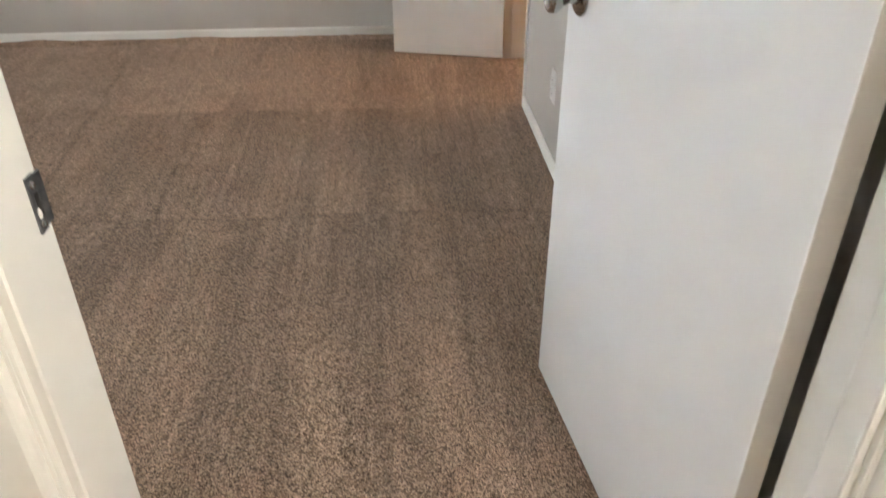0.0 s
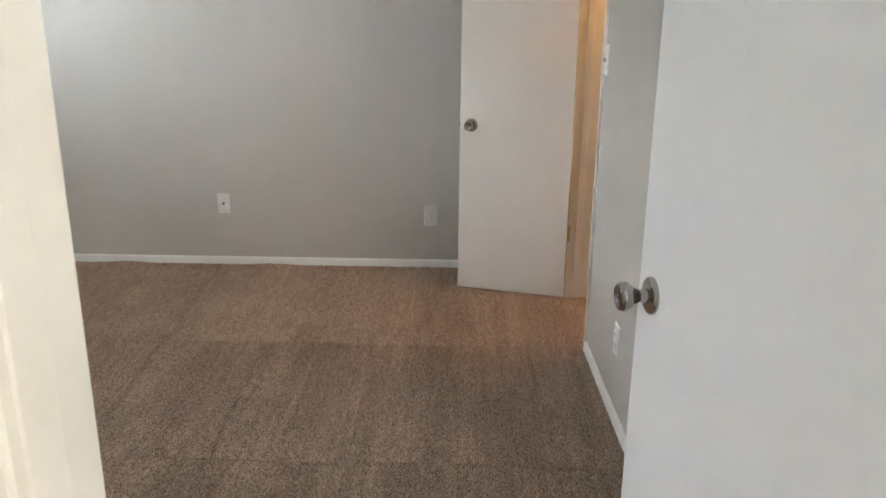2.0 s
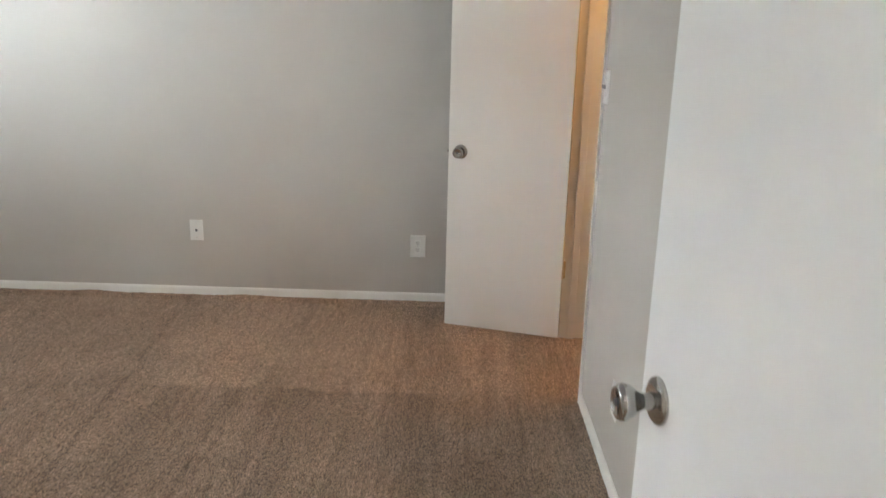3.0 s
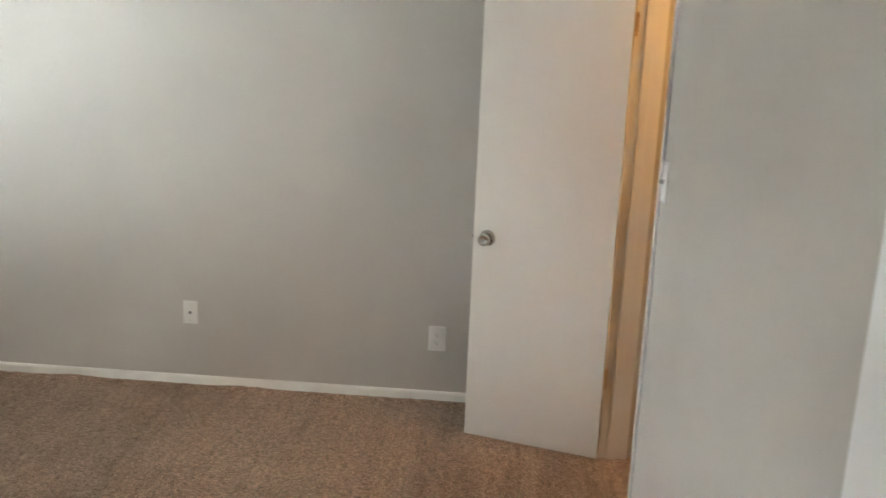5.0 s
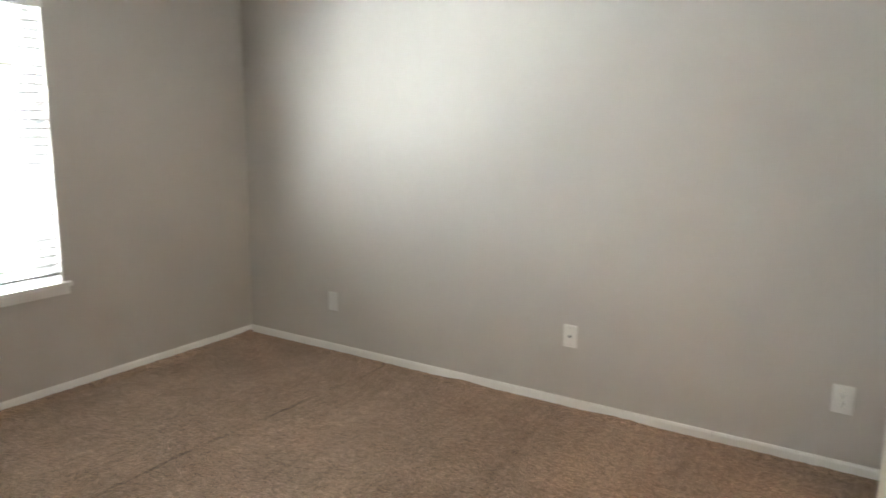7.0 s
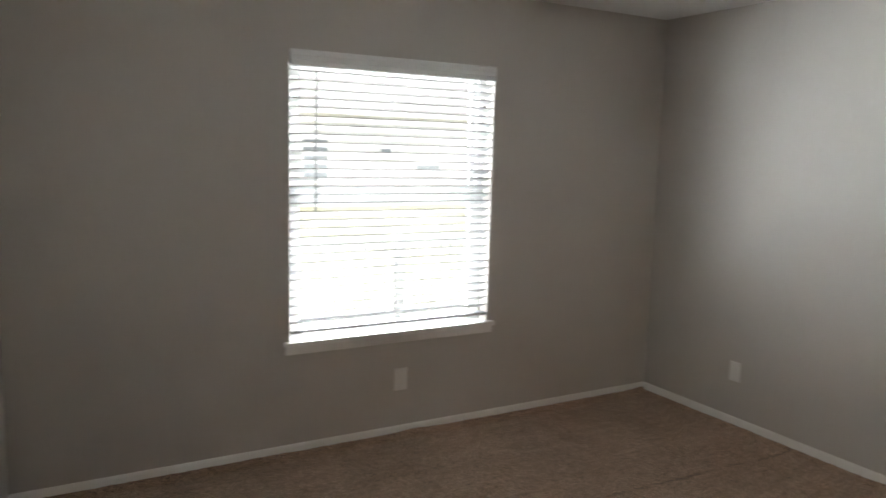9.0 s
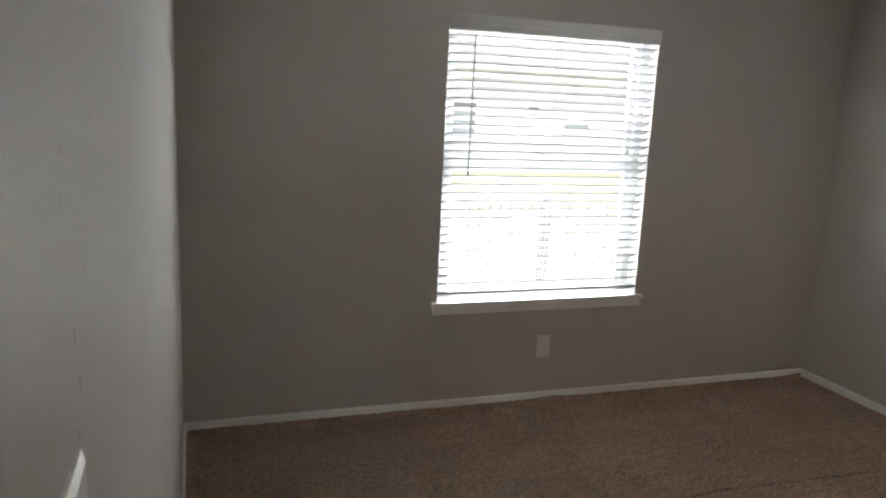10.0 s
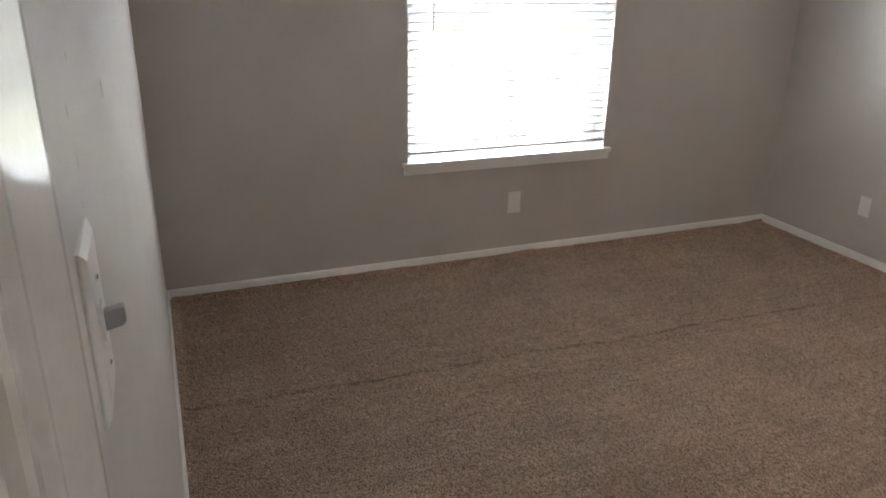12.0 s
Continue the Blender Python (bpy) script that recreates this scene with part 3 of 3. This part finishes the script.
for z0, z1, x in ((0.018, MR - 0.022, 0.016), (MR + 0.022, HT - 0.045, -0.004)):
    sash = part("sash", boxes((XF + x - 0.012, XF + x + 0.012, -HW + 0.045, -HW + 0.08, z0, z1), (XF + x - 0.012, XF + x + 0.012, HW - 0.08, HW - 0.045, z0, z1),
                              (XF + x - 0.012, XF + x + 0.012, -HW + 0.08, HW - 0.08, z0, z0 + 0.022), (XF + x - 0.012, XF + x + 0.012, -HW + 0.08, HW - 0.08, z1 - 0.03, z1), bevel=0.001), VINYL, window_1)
    pane = part("pane", boxes((XF + x - 0.002, XF + x + 0.002, -HW + 0.078, HW - 0.078, z0 + 0.020, z1 - 0.028)), GLASS, sash)
    pane.visible_shadow = False
sill = thing("window_sill", pose(X0, (WA + WB) / 2 + 0.002, 0), "white painted wooden window stool and apron", "window sill", kind="structure")
part("stool", boxes((-0.10, -0.0005, -HW, HW, 0.5825, 0.6045), (0.0, 0.032, -HW - 0.034, HW + 0.034, 0.582, 0.605), bevel=0.003), TRIM, sill)
part("apron", boxes((0.0, 0.016, -HW - 0.026, HW + 0.026, 0.540, 0.5815), bevel=0.002), TRIM, sill)

# ---- blind ----
blind = thing("window_blind", pose(X0 + 0.004, (WA + WB) / 2, 0), "white two-inch slat blind lowered over the window", "window blind")
BW = HW - 0.008
bm = bmesh.new()
extrude_profile(bm, [(0.0, 1.957), (0.012, 1.957), (0.016, 1.963), (0.016, 1.982), (0.013, 1.985), (0.016, 1.988), (0.016, 2.006), (0.013, 2.009), (0.016, 2.012), (0.016, 2.028), (0.010, 2.036), (0.0, 2.036)], "y", -BW - 0.006, BW + 0.006)
part("valance", bm, VALANCE, blind, "grooved white valance")
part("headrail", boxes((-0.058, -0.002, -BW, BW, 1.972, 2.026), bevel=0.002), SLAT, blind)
TILT = -24
N, Z_TOP, PITCH = 30, 1.928, 0.0425
bm = bmesh.new()
pts = []
for i in range(9):
    u = -0.025 + 0.05 * i / 8
    pts.append((u, 0.0022 * (1 - (u / 0.025) ** 2) + 0.0014))
pts += [(u, w - 0.0050) for u, w in reversed(pts)]
extrude_profile(bm, pts, "y", -BW, BW)
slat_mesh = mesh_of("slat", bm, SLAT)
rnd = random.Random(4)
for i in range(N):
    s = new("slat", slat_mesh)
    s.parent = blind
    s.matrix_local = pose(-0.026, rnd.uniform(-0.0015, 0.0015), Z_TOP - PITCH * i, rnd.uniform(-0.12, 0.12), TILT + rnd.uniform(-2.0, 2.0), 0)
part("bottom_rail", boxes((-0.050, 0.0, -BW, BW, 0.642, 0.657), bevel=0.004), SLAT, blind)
for y in (-BW + 0.13, 0.0, BW - 0.13):
    bm = bmesh.new()
    for x in (-0.052, 0.0005):
        box(bm, x - 0.0006, x + 0.0006, y - 0.0012, y + 0.0012, 0.655, 1.972)
    part("ladder_cord", bm, CORD, blind)
bm = bmesh.new()
lathe(bm, [(0, 0), (0.0042, 0.0), (0.0045, 0.03), (0.0034, 0.05), (0.0034, 0.69), (0.002, 0.70), (0, 0.70)], pose(0.012, -BW + 0.118, 1.245, 0, 0.6, 0), 8)
part("tilt_wand", bm, WAND, blind, "thin grey tilt wand")

# ---- lamps that light the hall and closet ----


def dome_light(x, y, label):
    t = thing("ceiling_lamp", pose(x, y, H), label, "ceiling lamp")
    bm = bmesh.new()
    lathe(bm, [(0, 0), (0.13, 0.0), (0.13, -0.018), (0.12, -0.022), (0, -0.022)], None, 32)
    part("lamp_base", bm, TRIM, t)
    bm = bmesh.new()
    lathe(bm, [(0.118, -0.022), (0.110, -0.050), (0.085, -0.075), (0.045, -0.090), (0, -0.094)], None, 32)
    shade = part("lamp_shade", bm, FIXTURE, t, "frosted glass dome")
    return t


dome_light(1.75, 2.75, "warm lit dome lamp on the closet ceiling")
dome_light(1.15, -0.95, "warm dome lamp on the hallway ceiling")

# ---- outside ----
structure("ground", boxes((-400, XO, -300, 300, -0.35, -0.12)), GRASS, "dry lawn outside the window", "lawn")
fence = thing("fence", pose(-6.3, 0, -0.12), "low dark metal railing beyond the window", "railing")
baluster = mesh_of("baluster", boxes((-0.009, 0.009, -0.009, 0.009, 0.06, 0.78)), RAILING)
for i in range(-8, 92):
    p = new("baluster", baluster)
    p.parent = fence
    p.matrix_local = pose(0, i * 0.107, 0)
for z in (0.05, 0.78):
    part("rail", boxes((-0.018, 0.018, -0.95, 9.85, z, z + 0.03), bevel=0.004), RAILING, fence)
for i in range(6):
    part("post", boxes((-0.035, 0.035, -0.95 + i * 2.14, -0.88 + i * 2.14, 0, 0.86), bevel=0.006), RAILING, fence)

house = thing("house", pose(-24, 4.5, -0.12), "pale sided neighbouring house with a grey roof", "house")
part("wall", boxes((-4, 4, -8, 17, 0, 2.8)), SIDING, house)
bm = bmesh.new()
extrude_profile(bm, [(-4.6, 2.7), (4.6, 2.7), (0, 4.6)], "y", -8.6, 17.6)
part("roof", bm, ROOF, house)
for y, z, wide, high in ((-4.5, 1.6, 1.2, 1.2), (2.9, 1.3, 0.9, 1.3), (5.1, 1.55, 0.5, 0.4), (6.55, 1.15, 1.0, 0.45)):
    w = part("window", boxes((4.0, 4.06, y - wide / 2, y + wide / 2, z - high / 2, z + high / 2), bevel=0.01), TRIM, house)
    part("pane", boxes((4.05, 4.075, y - wide / 2 + 0.08, y + wide / 2 - 0.08, z - high / 2 + 0.08, z + high / 2 - 0.08)), FARGLASS, w)

# ---- carpet pile: real tufts over the bedroom floor ----


def carpet_pile(name, x0, x1, y0, y1, pitch, seed):
    rng = np.random.RandomState(seed)
    nx, ny = int((x1 - x0) / pitch), int((y1 - y0) / pitch)
    gx, gy = np.meshgrid(np.linspace(x0, x1, nx), np.linspace(y0, y1, ny))
    lump = rng.rand(ny, nx)
    soft = lump.copy()
    soft[1:-1, 1:-1] = (lump[1:-1, 1:-1] * 2 + lump[:-2, 1:-1] + lump[2:, 1:-1] + lump[1:-1, :-2] + lump[1:-1, 2:]) / 6
    gz = 0.0005 + 0.0050 * (0.6 * lump + 0.4 * soft)
    gz[0, :] = gz[-1, :] = gz[:, 0] = gz[:, -1] = -0.001
    gx = gx + (rng.rand(ny, nx) - 0.5) * pitch * 0.7
    gy = gy + (rng.rand(ny, nx) - 0.5) * pitch * 0.7
    co = np.stack((gx, gy, gz), -1).reshape(-1, 3)
    i = np.arange(nx * ny).reshape(ny, nx)
    quads = np.stack((i[:-1, :-1], i[:-1, 1:], i[1:, 1:], i[1:, :-1]), -1).reshape(-1, 4)
    me = bpy.data.meshes.new(name)
    me.vertices.add(len(co))
    me.vertices.foreach_set("co", co.ravel())
    me.loops.add(quads.size)
    me.loops.foreach_set("vertex_index", quads.ravel().astype(np.int32))
    me.polygons.add(len(quads))
    me.polygons.foreach_set("loop_start", np.arange(0, quads.size, 4, dtype=np.int32))
    me.update(calc_edges=True)
    me.polygons.foreach_set("use_smooth", np.ones(len(quads), dtype=bool))
    me.materials.append(CARPET)
    return tagged(new(name, me), "dense brown carpet tufts with vacuum tracks", "carpet", kind="stuff")


carpet_pile("carpet_pile", X0 + 0.014, X1 - 0.014, Y0 + 0.014, Y1 - 0.014, 0.0048, 2)
